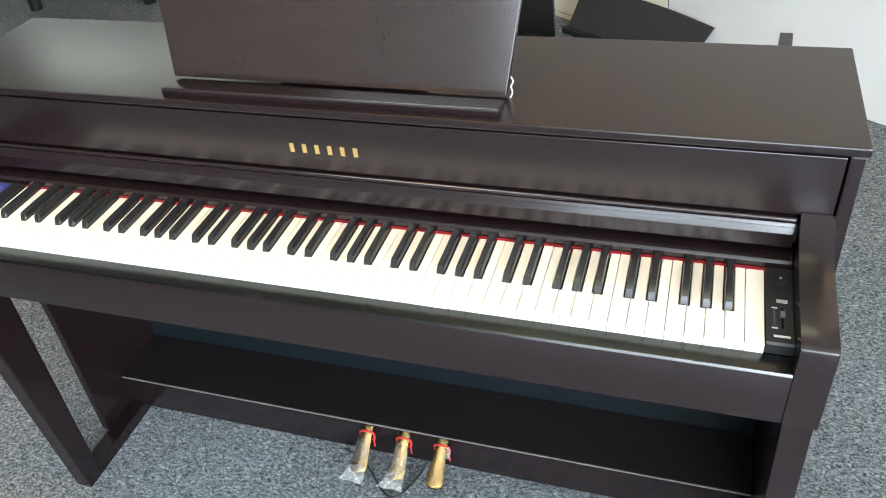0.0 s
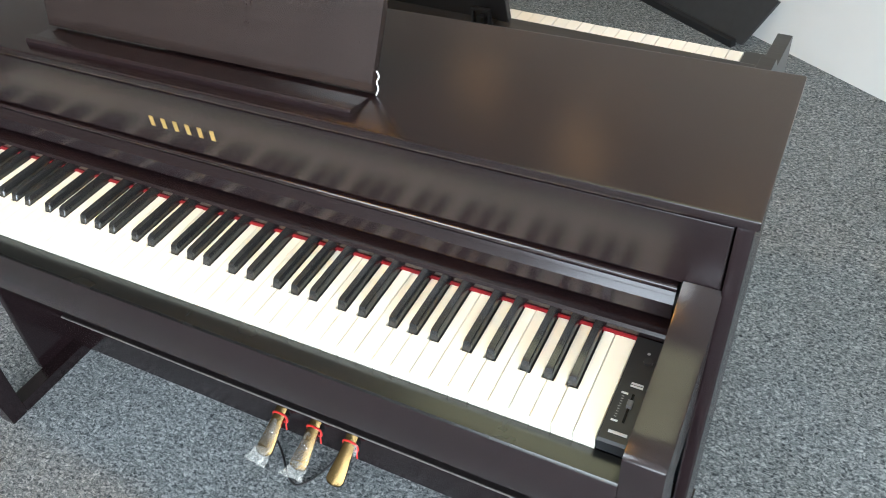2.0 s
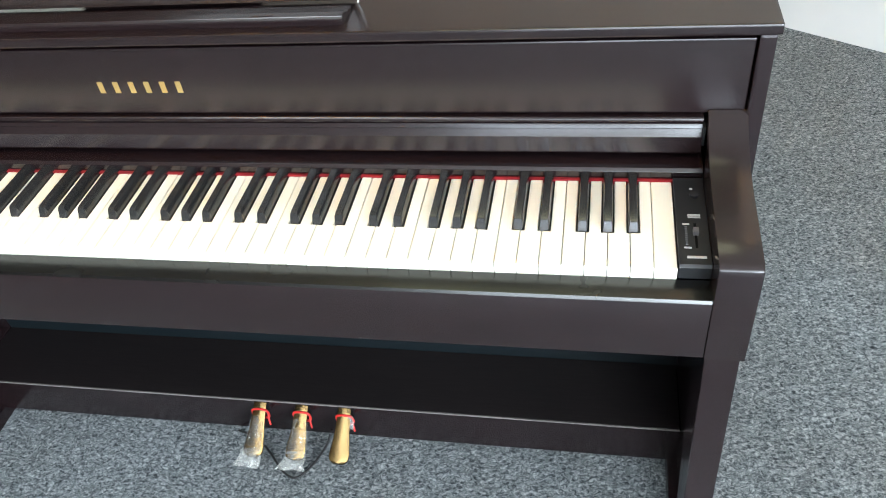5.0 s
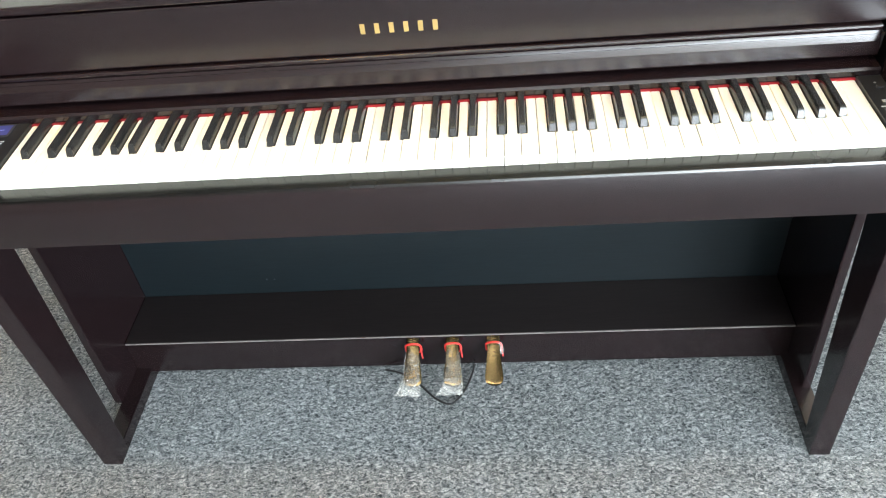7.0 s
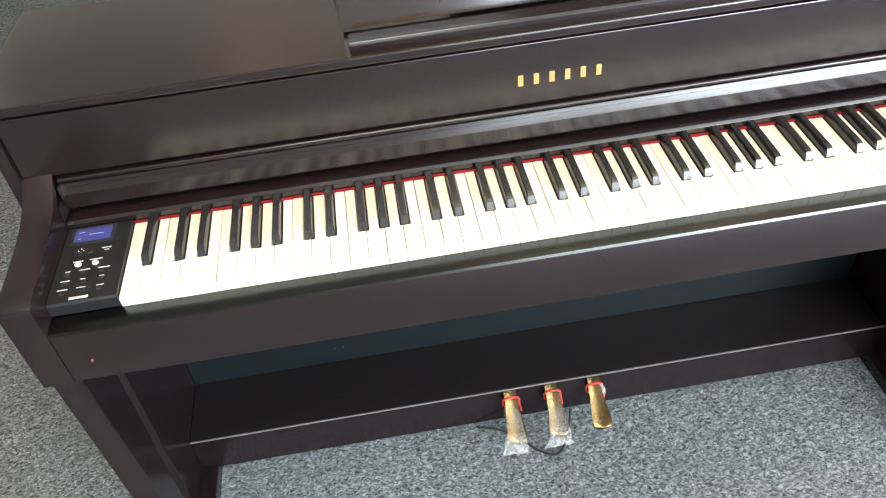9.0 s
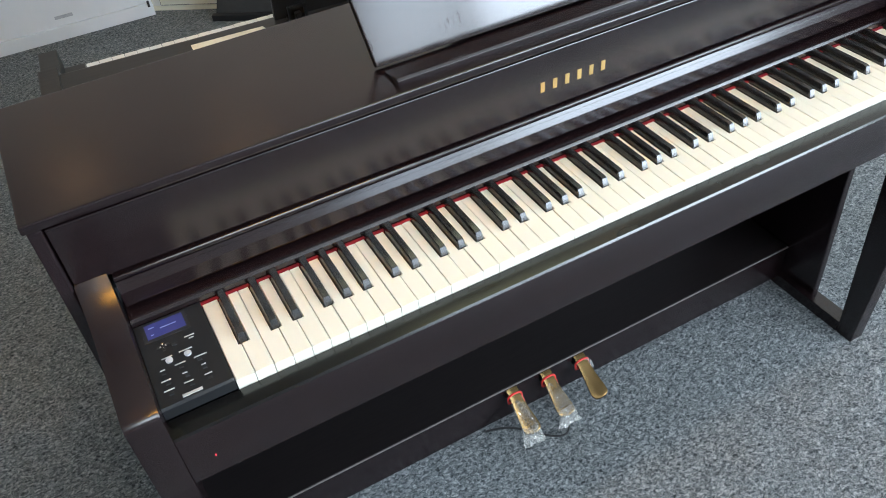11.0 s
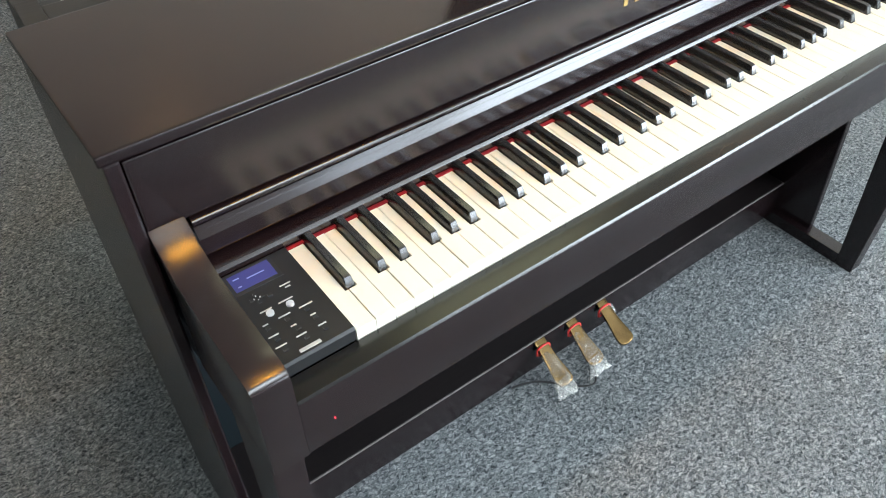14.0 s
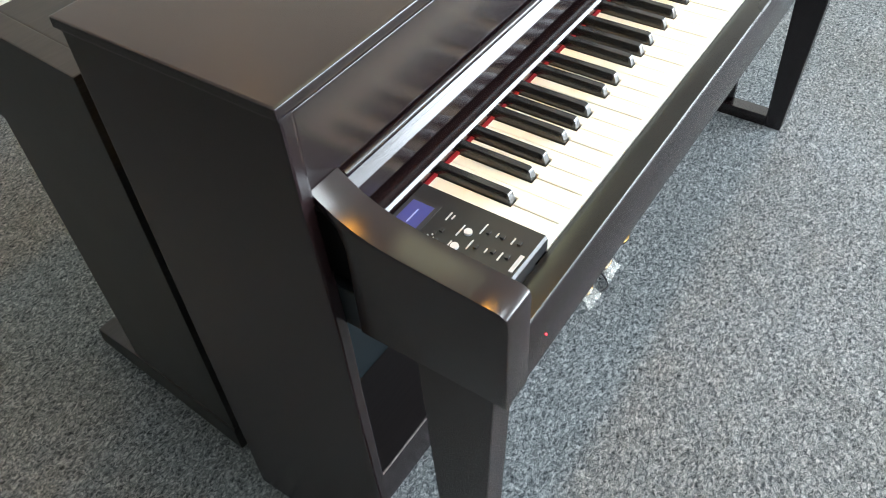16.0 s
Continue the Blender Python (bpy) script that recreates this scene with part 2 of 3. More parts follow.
def loft(low, high, bevel=0.003):
    """A block between two level rectangles (x0, x1, y0, y1, z)."""
    bm = bmesh.new()
    rings = [[bm.verts.new((x, y, r[4])) for x, y in ((r[0], r[2]), (r[1], r[2]), (r[1], r[3]), (r[0], r[3]))] for r in (low, high)]
    bm.faces.new(rings[0][::-1])
    bm.faces.new(rings[1])
    for i in range(4):
        j = (i + 1) % 4
        bm.faces.new((rings[0][i], rings[0][j], rings[1][j], rings[1][i]))
    bmesh.ops.bevel(bm, geom=bm.edges[:], offset=bevel, segments=2, affect="EDGES", profile=0.7)
    return bm


def disc(x, y, z0, z1, r, sides=20, bevel=0.0005):
    bm = bmesh.new()
    bmesh.ops.create_cone(bm, cap_ends=True, segments=sides, radius1=r, radius2=r, depth=z1 - z0, matrix=Matrix.Translation((x, y, (z0 + z1) / 2)))
    if bevel:
        bmesh.ops.bevel(bm, geom=[e for e in bm.edges if e.calc_face_angle(0) > 1], offset=bevel, segments=2, affect="EDGES")
    return bm


def tube(points, r, sides=8):
    """A round cord through the points, smoothed between them."""
    pts = [Vector(p) for p in points]
    fine = []
    for i in range(len(pts) - 1):
        p0, p1, p2, p3 = pts[max(i - 1, 0)], pts[i], pts[i + 1], pts[min(i + 2, len(pts) - 1)]
        for k in range(6):
            s = k / 6
            fine.append(0.5 * (2 * p1 + (p2 - p0) * s + (2 * p0 - 5 * p1 + 4 * p2 - p3) * s * s + (3 * p1 - p0 - 3 * p2 + p3) * s ** 3))
    fine.append(pts[-1])
    bm = bmesh.new()
    rings = []
    for i, p in enumerate(fine):
        d = (fine[min(i + 1, len(fine) - 1)] - fine[max(i - 1, 0)]).normalized()
        a = d.cross(Vector((0.31, 0.17, 0.93))).normalized()
        b = d.cross(a)
        rings.append([bm.verts.new(p + r * (math.cos(q) * a + math.sin(q) * b)) for q in (2 * math.pi * k / sides for k in range(sides))])
    for ra, rb in zip(rings, rings[1:]):
        for k in range(sides):
            bm.faces.new((ra[k], ra[(k + 1) % sides], rb[(k + 1) % sides], rb[k]))
    bm.faces.new(rings[0])
    bm.faces.new(rings[-1][::-1])
    return bm


def turned(bm, m):
    bmesh.ops.transform(bm, matrix=m, verts=bm.verts)
    return bm


TO_ROOM = pose(0, 0, 0, 0, 0, ROOM)     # local x along the back wall, local y towards it

# ---- the room ----
bm = turned(box(LEFT_U - 0.2, RIGHT_U + 0.2, FRONT_N - 0.2, WALL_N + 0.2, -0.1, 0.0, 0), TO_ROOM)
tagged(mesh_ob("floor", bm, CARPET), "blue-grey speckled loop-pile carpet floor", "carpet", kind="structure")
bm = turned(box(LEFT_U - 0.2, RIGHT_U + 0.2, FRONT_N - 0.2, WALL_N + 0.2, CEIL, CEIL + 0.1, 0), TO_ROOM)
tagged(mesh_ob("ceiling", bm, CEILING), "plain dull beige-grey ceiling", "ceiling", kind="structure")
bm = turned(box(LEFT_U, RIGHT_U, WALL_N, WALL_N + 0.15, 0, 1.7, 0), TO_ROOM)
back = tagged(mesh_ob("wall_back", bm, WHITE_PAINT), "plain white painted wall behind the pianos", "wall", kind="structure")
# upper part out of view, coloured as a warm reflector for the lid
bm = turned(box(LEFT_U, RIGHT_U, WALL_N, WALL_N + 0.15, 1.7, CEIL, 0), TO_ROOM)
tagged(mesh_ob("wall_back_upper", bm, LID_GLOW_WALL), "unseen upper back wall, pale beige to brighten the lid's reflection", "wall", kind="structure")
bm = turned(box(LEFT_U - 0.15, LEFT_U, FRONT_N - 0.15, WALL_N + 0.15, 0, CEIL, 0), TO_ROOM)
tagged(mesh_ob("wall_left", bm, WHITE_PAINT), "plain white painted side wall", "wall", kind="structure")


def wall_with_opening(name, along_u, a0, a1, o0, o1, label):
    """A wall from a0 to a1 with a window opening from o0 to o1; along_u: the front wall, else the right wall."""
    bm = bmesh.new()
    for b0, b1, z0, z1 in ((a0, o0, 0, CEIL), (o1, a1, 0, CEIL), (o0, o1, 0, WIN_Z0), (o0, o1, WIN_Z1, CEIL)):
        other = box(b0, b1, FRONT_N - 0.15, FRONT_N, z0, z1, 0) if along_u else box(RIGHT_U, RIGHT_U + 0.15, b0, b1, z0, z1, 0)
        me = bpy.data.meshes.new("piece")
        other.to_mesh(me)
        other.free()
        bm.from_mesh(me)
        bpy.data.meshes.remove(me)
    tagged(mesh_ob(name, turned(bm, TO_ROOM), UNSEEN_WALL), label, "wall", kind="structure")


def window(name, along_u, o0, o1):
    win = tagged(new(name), "wide white-framed shop window", "window", kind="structure")
    win.matrix_world = TO_ROOM

    def bar(part_name, b0, b1, z0, z1, d0, d1, material, bevel):
        bm = box(b0, b1, FRONT_N - d1, FRONT_N - d0, z0, z1, bevel) if along_u else box(RIGHT_U + d0, RIGHT_U + d1, b0, b1, z0, z1, bevel)
        ob = mesh_ob(part_name, bm, material)
        ob.parent = win
        return ob

    for b0, b1, z0, z1 in ((o0, o1, WIN_Z0, WIN_Z0 + 0.05), (o0, o1, WIN_Z1 - 0.05, WIN_Z1), (o0, o0 + 0.05, WIN_Z0 + 0.05, WIN_Z1 - 0.05), (o1 - 0.05, o1, WIN_Z0 + 0.05, WIN_Z1 - 0.05)):
        bar("window_frame", b0, b1, z0, z1, 0.09, 0.14, WHITE_PAINT, 0.004)
    bar("pane", o0 + 0.05, o1 - 0.05, WIN_Z0 + 0.05, WIN_Z1 - 0.05, 0.112, 0.118, GLASS, 0).visible_shadow = False


# both walls are unseen; their dark tone shapes the piano's reflections
wall_with_opening("wall_front", True, LEFT_U, RIGHT_U, WIN_U0, WIN_U1, "unseen grey-brown wall with a window, toned for reflections")
wall_with_opening("wall_right", False, FRONT_N - 0.15, WALL_N + 0.15, WIN_N0, WIN_N1, "unseen grey-brown wall with a wide window, toned for reflections")
window("window_1", False, WIN_N0, WIN_N1)
window("window_2", True, WIN_U0, WIN_U1)

# low cream hatch set in the back wall, and the part of the wall that stands forward with its skirting
door = thing("wall_hatch", at(-1.37, WALL_N - 0.01), "low flat cream-painted hatch set flush in the wall", "hatch", kind="structure")
part("door_panel", turned(box(-1.7294, -1.0216, WALL_N - 0.0060, WALL_N + 0.0, 0.0236, 0.3634, 0.0015), TO_ROOM), CREAM_PAINT, door)
for a0, a1, z0, z1 in ((-1.7330, -1.7298, 0.020, 0.367), (-1.0212, -1.0180, 0.020, 0.367), (-1.7296, -1.0214, 0.3638, 0.367), (-1.7296, -1.0214, 0.020, 0.0232)):
    part("dark_joint", turned(box(a0, a1, WALL_N - 0.0012, WALL_N + 0.0, z0, z1, 0), TO_ROOM), GAP, door)
part("kick_board", turned(box(-1.7640, -1.0180, WALL_N - 0.0080, WALL_N + 0.0, 0.0, 0.0185, 0.002), TO_ROOM), CREAM_PAINT, door)
part("hinge", turned(box(-1.7360, -1.7300, WALL_N - 0.0060, WALL_N - 0.0014, 0.318, 0.336, 0.001), TO_ROOM), TICK, door)
# bare wall shaded by the carton, the shade drawn as a cream strip
part("shaded_wall_strip", turned(box(-1.8000, -1.7640, WALL_N - 0.0200, WALL_N + 0.0, 0.0, 1.10, 0.003), TO_ROOM), CREAM_PAINT, door)
bm = turned(box(1.4400, RIGHT_U, WALL_N - 0.0550, WALL_N + 0.0, 0.0, 1.7, 0.002), TO_ROOM)
tagged(mesh_ob("wall_back_pier", bm, WHITE_PAINT), "white painted part of the wall standing slightly forward", "wall", kind="structure")
bm = turned(extrude([(WALL_N - 0.0740, 0.0), (WALL_N - 0.0555, 0.0), (WALL_N - 0.0555, 0.115), (WALL_N - 0.0640, 0.115), (WALL_N - 0.0740, 0.105)], 1.4380, RIGHT_U, 0.002), TO_ROOM)
tagged(mesh_ob("baseboard", bm, WHITE_PAINT), "white painted skirting board along the wall", "baseboard", kind="structure")

# ceiling lights; the flat panels are unseen, added for fill and reflections
batten = thing("ceiling_batten_light", (-0.35, -0.15, CEIL), "long narrow warm ceiling batten light", "ceiling light")
part("housing", box(-0.72, 0.02, -0.20, -0.10, CEIL - 0.04, CEIL - 0.001, 0.004), WHITE_PAINT, batten)
part("diffuser", box(-0.70, 0.00, -0.185, -0.115, CEIL - 0.052, CEIL - 0.0405, 0.004), STRIP_LAMP, batten)
for px, py, sx, sy, lamp, words in ((-0.40, -1.0, 0.60, 0.30, FILL_PANEL, "unseen flat neutral-white fill panel on the ceiling"), (0.42, 0.96, 0.53, 0.27, SHEEN_PANEL, "unseen flat dim yellowish panel added for the arm's olive sheen"),
                                    (-3.7, 3.6, 0.55, 0.22, LID_PANEL, "unseen flat dim greenish panel added to brighten the lid's reflection"),
                                    (-2.9, 3.72, 0.26, 0.20, LID_PANEL, "unseen flat dim greenish panel added to brighten the lid's reflection")):
    panel = thing("unseen_ceiling_panel", (px, py, CEIL), words, "ceiling light", "ceiling panel lights")
    part("frame", box(px - sx - 0.03, px + sx + 0.03, py - sy - 0.03, py + sy + 0.03, CEIL - 0.03, CEIL - 0.001, 0.003), WHITE_PAINT, panel)
    part("diffuser", box(px - sx, px + sx, py - sy, py + sy, CEIL - 0.036, CEIL - 0.0305, 0.002), lamp, panel)
first = None
# the last three are added out of view to warm the back wall
for u in (-2.36, -1.48, -0.60, 0.28, 1.16):
    x, y = at(u, 1.95).xy
    if first is None:
        first = thing("ceiling_downlight", (x, y, CEIL), "small round recessed warm ceiling downlight", "ceiling light", "ceiling downlights")
        bm = bmesh.new()
        bmesh.ops.create_cone(bm, cap_ends=False, segments=28, radius1=0.085, radius2=0.07, depth=0.02, matrix=Matrix.Translation((x, y, CEIL - 0.01)))
        part("trim_ring", bm, WHITE_PAINT, first, smooth=40)
        part("lamp_disc", disc(x, y, CEIL - 0.012, CEIL - 0.002, 0.068, 24), BULB, first)
    else:
        copy_thing(first, Matrix.Translation((x, y, CEIL)))

# ---- the brown digital piano ----
XL, XR = -0.7570, 0.7060                 # outer faces of the lid
ZK, K0, PITCH = 0.742, -0.6115, 1.223 / 52
AL0, AL1, AR0, AR1 = -0.7365, -0.6970, 0.6450, 0.6870     # arms
IL, IR = -0.7365, 0.6845                 # inner faces of the side panels
LID = 0.9220                             # top of the lid

piano = thing("digital_piano", (-0.0255, 0.2, 0), "dark rosewood upright digital piano with open keyboard on carpet", "piano")
part("lid", box(XL, XR, 0.1690, 0.4490, LID - 0.0125, LID, 0.0035, 4), ROSEWOOD, piano, smooth=40)
SIDE = [(0.1710, LID - 0.0130), (0.1690, 0.80), (0.1630, 0.69), (0.1605, 0.63), (0.1600, 0.50), (0.1565, 0.33), (0.1495, 0.16), (0.1460, 0.0310), (0.4440, 0.0310), (0.4440, LID - 0.0130)]
part("side_panel", extrude(SIDE, -0.7530, IL - 0.0004, 0.003), ROSEWOOD_V, piano)
part("side_panel", extrude(SIDE, IR + 0.0004, 0.7020, 0.003), ROSEWOOD_V, piano)
for x0, x1, t0, t1 in ((-0.7410, -0.7010, -0.7355, -0.6985), (0.6670, 0.7055, 0.6490, 0.6860)):
    part("leg", loft((x0, x1, 0.0130, 0.0520, 0.0), (t0, t1, -0.0135, 0.0755, 0.6395)), ROSEWOOD_V, piano)
    part("foot", box(x0 + 0.0005, x1 - 0.0005, 0.0532, 0.445, 0.0, 0.0305, 0.002), ROSEWOOD, piano)
part("name_board", box(IL + 0.0012, IR - 0.0012, 0.1750, 0.1920, 0.8140, 0.9040, 0.003, 4), ROSEWOOD, piano, smooth=40)
part("back_board", box(IL + 0.0002, IR - 0.0002, 0.3880, 0.400, 0.05, 0.905, 0.001), DARK_BOARD, piano)
# black sheet added behind the name board for the shade inside
part("board_gap_shade", box(IL + 0.0003, IR - 0.0003, 0.1960, 0.206, 0.78, 0.9080, 0.001), GAP, piano)
part("pedal_box", box(IL + 0.0004, IR - 0.0004, 0.2430, 0.3865, 0.0170, 0.1115, 0.003, 3), ROSEWOOD, piano, smooth=40)
part("box_top", box(IL + 0.0010, IR - 0.0010, 0.2450, 0.3870, 0.1117, 0.1130, 0.0004), INNER_BOARD, piano, "near-black inner board")
part("edge_band", box(IL + 0.0008, IR - 0.0008, 0.2422, 0.2446, 0.1092, 0.1121, 0.0008), EDGING, piano, "pale strip along the top front edge")
part("key_bed", box(IL + 0.0006, IR - 0.0006, 0.02, 0.387, 0.641, 0.698, 0.002), DARK_BOARD, piano)
SLIP = [(-0.0270, 0.6400), (-0.0275, 0.7226), (-0.0273, 0.7230), (0.0015, 0.7230), (0.0015, 0.6400)]
CAP = [(-0.0278, 0.7232), (-0.0260, 0.7265), (0.0015, 0.7278), (0.0015, 0.7232)]
part("key_slip", extrude(SLIP, AL1 + 0.0004, AR0 - 0.0004, 0.0004), ROSEWOOD, piano, smooth=30)
part("slip_cap", extrude(CAP, AL1 + 0.0004, AR0 - 0.0004, 0.0007), LACQUER, piano, "polished dark grey strip", 30)
ARM = [(-0.0285, 0.6385), (-0.0288, 0.7640), (-0.0270, 0.7710), (-0.0205, 0.7755), (0.01, 0.7778), (0.05, 0.7805), (0.085, 0.7832), (0.11, 0.7870), (0.13, 0.7928),
       (0.148, 0.8010), (0.163, 0.8105), (0.1742, 0.8190), (0.1744, 0.8080), (0.150, 0.7850), (0.1440, 0.7600), (0.1440, 0.6385)]
for x0, x1 in ((AL0, AL1), (AR0, AR1)):
    part("arm", extrude(ARM, x0, x1, 0.002), ROSEWOOD, piano, smooth=30)
    # near-black filler, paints the shade in the gap behind the arm
    part("arm_gap_shade", box(x0 + 0.013, x1 - 0.001, 0.1442, 0.1955, 0.6420, 0.7800, 0.001), GAP, piano)
FALL = [(0.192, 0.8115)]
for k in range(9):                      # round bead along the top
    a = radians(80 + k * 20)
    FALL.append((0.1726 + 0.0040 * math.cos(a), 0.8075 + 0.0040 * math.sin(a)))
FALL += [(0.1722, 0.8032), (0.1702, 0.8030), (0.1678, 0.7985), (0.1688, 0.7975), (0.1640, 0.7893), (0.1618, 0.7705), (0.1626, 0.7683), (0.1655, 0.7675), (0.192, 0.7675)]
part("fallboard", extrude(FALL, AL1 + 0.004, AR0 - 0.004, 0.0006), ROSEWOOD, piano, smooth=14)
part("fallboard_hinge", box(AR0 - 0.0035, AR0 - 0.0005, 0.166, 0.19, 0.776, 0.80, 0.0008), BLACK_PLASTIC, piano)
part("fallboard_hinge", box(AL1 + 0.0005, AL1 + 0.0035, 0.166, 0.19, 0.776, 0.80, 0.0008), BLACK_PLASTIC, piano)
STRIP = [(0.1460, 0.7445), (0.1448, 0.7545), (0.1476, 0.7584), (0.19, 0.7600), (0.19, 0.7445)]
part("key_cover_strip", extrude(STRIP, AL1 + 0.0005, AR0 - 0.0005, 0.0006), ROSEWOOD, piano)
part("felt_strip", box(K0 - 0.001, -K0 + 0.001, 0.1428, 0.152, 0.7375, 0.7435, 0.0006), FELT, piano)
# gold maker's mark, six plain bars
for i in range(6):
    x = -0.0825 + i * 0.0209
    part("logo_bar", box(x + 0.0015, x + 0.0085, 0.1742, 0.1753, 0.8440, 0.8594, 0.0003), GOLD, piano, "gold maker's mark")
part("standby_light", box(-0.6637, -0.6623, -0.0288, -0.0268, 0.6730, 0.6744, 0), LED, piano, "tiny red light")

for x in (-0.436, -0.418):
    part("screw", turned(disc(0, 0, 0, 0.0012, 0.0015, 10, 0), Matrix.Translation((x, 0.3878, 0.155)) @ Matrix.Rotation(radians(90), 4, "X")), KNOB, piano)

# control panels
cp = part("control_panel", extrude([(0.0025, 0.7285), (0.002, 0.7440), (0.0045, 0.7470), (0.1445, 0.7475), (0.1445, 0.7285)], AL1 + 0.0004, K0 - 0.0008, 0.0006), BLACK_PLASTIC, piano, "black plastic panel with buttons and a small lit screen")
ZP = 0.7477


def on_panel(name, x, y, sx, sy, h, material, parent, label="", round_=False):
    bm = disc(x, y, ZP - 0.0005, ZP + h, sx, 16, 0.0003) if round_ else box(x - sx / 2, x + sx / 2, y - sy / 2, y + sy / 2, ZP - 0.0005, ZP + h, min(0.0003, h / 3))
    return part(name, bm, material, parent, label)


on_panel("screen_bezel", -0.6610, 0.1260, 0.0560, 0.034, 0.0005, BUTTON, cp)
on_panel("screen", -0.6610, 0.1265, 0.0470, 0.0255, 0.0008, SCREEN, cp, "small lit blue screen")
for x, y, w in ((-0.6770, 0.1320, 0.007), (-0.6570, 0.1265, 0.020), (-0.6780, 0.1195, 0.004)):
    on_panel("screen_writing", x, y, w, 0.0018, 0.0010, SCREEN_MARK, cp)
for x, y in ((-0.6700, 0.0690), (-0.6480, 0.0680)):
    on_panel("round_button", x, y, 0.0042, 0, 0.0022, SILVER, cp, "pale round button", True)
for dx, dy in ((0.006, 0), (-0.006, 0), (0, 0.006), (0, -0.006)):
    on_panel("arrow_button", -0.671 + dx, 0.0955 + dy, 0.0036, 0.0036, 0.0014, BUTTON, cp)
    on_panel("arrow_mark", -0.671 + dx * 0.55, 0.0955 + dy * 0.55, 0.0014, 0.0014, 0.0010, PRINT, cp)
for x, y, w in ((-0.639, 0.0960, 0.012), (-0.638, 0.0915, 0.006), (-0.6715, 0.0755, 0.013), (-0.649, 0.0760, 0.016), (-0.636, 0.0580, 0.015), (-0.660, 0.0585, 0.013),
                (-0.681, 0.0585, 0.006), (-0.659, 0.0415, 0.006), (-0.681, 0.0415, 0.011), (-0.6365, 0.0425, 0.006), (-0.6355, 0.0260, 0.009), (-0.6585, 0.0265, 0.011), (-0.6810, 0.0260, 0.012)):
    on_panel("printed_bar", x, y, w, 0.0014, 0.0003, PRINT, cp)
for x, y in ((-0.6585, 0.0910), (-0.638, 0.0515), (-0.660, 0.0520), (-0.681, 0.0520), (-0.657, 0.0350), (-0.680, 0.0350), (-0.6365, 0.0365), (-0.6355, 0.0190), (-0.656, 0.0200), (-0.680, 0.0190)):
    on_panel("push_button", x, y, 0.0048, 0.0036, 0.0018, BUTTON, cp)
on_panel("logo_bar", -0.6585, 0.0090, 0.023, 0.0040, 0.0004, PRINT, cp, "white maker's mark")
rp = part("control_panel", extrude([(0.0025, 0.7285), (0.002, 0.7440), (0.0045, 0.7470), (0.1445, 0.7475), (0.1445, 0.7285)], -K0 + 0.0008, AR0 - 0.0004, 0.0006), BLACK_PLASTIC, piano, "black plastic panel with a slider")
on_panel("power_button", 0.633, 0.1125, 0.0050, 0, 0.0030, BUTTON, rp, "", True)
on_panel("power_mark", 0.6305, 0.1245, 0.0018, 0, 0.0003, PRINT, rp, "", True)
on_panel("printed_bar", 0.631, 0.0800, 0.013, 0.0022, 0.0003, PRINT, rp)
on_panel("printed_bar", 0.631, 0.0765, 0.013, 0.0022, 0.0003, PRINT, rp)
on_panel("printed_bar", 0.622, 0.0650, 0.007, 0.0020, 0.0003, PRINT, rp)
on_panel("printed_bar", 0.622, 0.0285, 0.007, 0.0020, 0.0003, PRINT, rp)
for i in range(9):
    on_panel("scale_tick", 0.6215, 0.0335 + i * 0.0034, 0.0026, 0.0005, 0.0003, TICK, rp)
on_panel("slider_slot", 0.631, 0.0475, 0.0026, 0.038, 0.0002, GAP, rp)
on_panel("slider_knob", 0.631, 0.0510, 0.0056, 0.0080, 0.0050, KNOB, rp, "grey slider knob")
on_panel("printed_bar", 0.630, 0.0145, 0.019, 0.0032, 0.0003, PRINT, rp)

# music desk and its ledge
part("desk_ledge", extrude([(0.1860, LID), (0.1860, LID + 0.0070), (0.1885, LID + 0.0105), (0.2000, LID + 0.0105), (0.2060, LID + 0.0055), (0.2260, LID + 0.0045), (0.2260, LID)], -0.290, 0.246, 0.001), ROSEWOOD, piano)
desk_pts = []
for x, z in ((-0.296, 0.0), (0.245, 0.0)):
    desk_pts.append((x, z))
for cx, a0 in ((0.262 - 0.022, 0), (-0.313 + 0.022, 90)):
    for k in range(7):
        a = radians(a0 + k * 15)
        desk_pts.append((cx + 0.022 * math.cos(a), 0.157 - 0.022 + 0.022 * math.sin(a)))
bm = extrude(desk_pts, 0.0, 0.012, 0.002, axis="z")
tilt = Matrix.Translation((0, 0.246, LID + 0.0025)) @ Matrix.Rotation(radians(90 - 18.5), 4, "X")
part("music_desk", turned(bm, tilt), SATIN, piano, "satin dark panel with fine scratches", 40)
for x in (-0.20, 0.15):
    part("desk_peg", box(x - 0.012, x + 0.012, 0.190, 0.198, LID + 0.0102, LID + 0.0114, 0.0005), ROSEWOOD, piano)
part("desk_support", box(-0.15, 0.10, 0.30, 0.312, LID, LID + 0.049, 0.002), DARK_BOARD, piano)
tag = mesh_ob("cord_tag", tube([(0.2500, 0.2385, LID + 0.0012), (0.2535, 0.240, LID + 0.010), (0.2510, 0.242, LID + 0.017), (0.2540, 0.244, LID + 0.024), (0.2505, 0.246, LID + 0.030)], 0.0010), WHITE_CORD, 60)
tagged(tag, "short twist of white cord beside the music desk", "cord")

# pedals
PEDALS = (-0.0990, -0.0145, 0.0715)


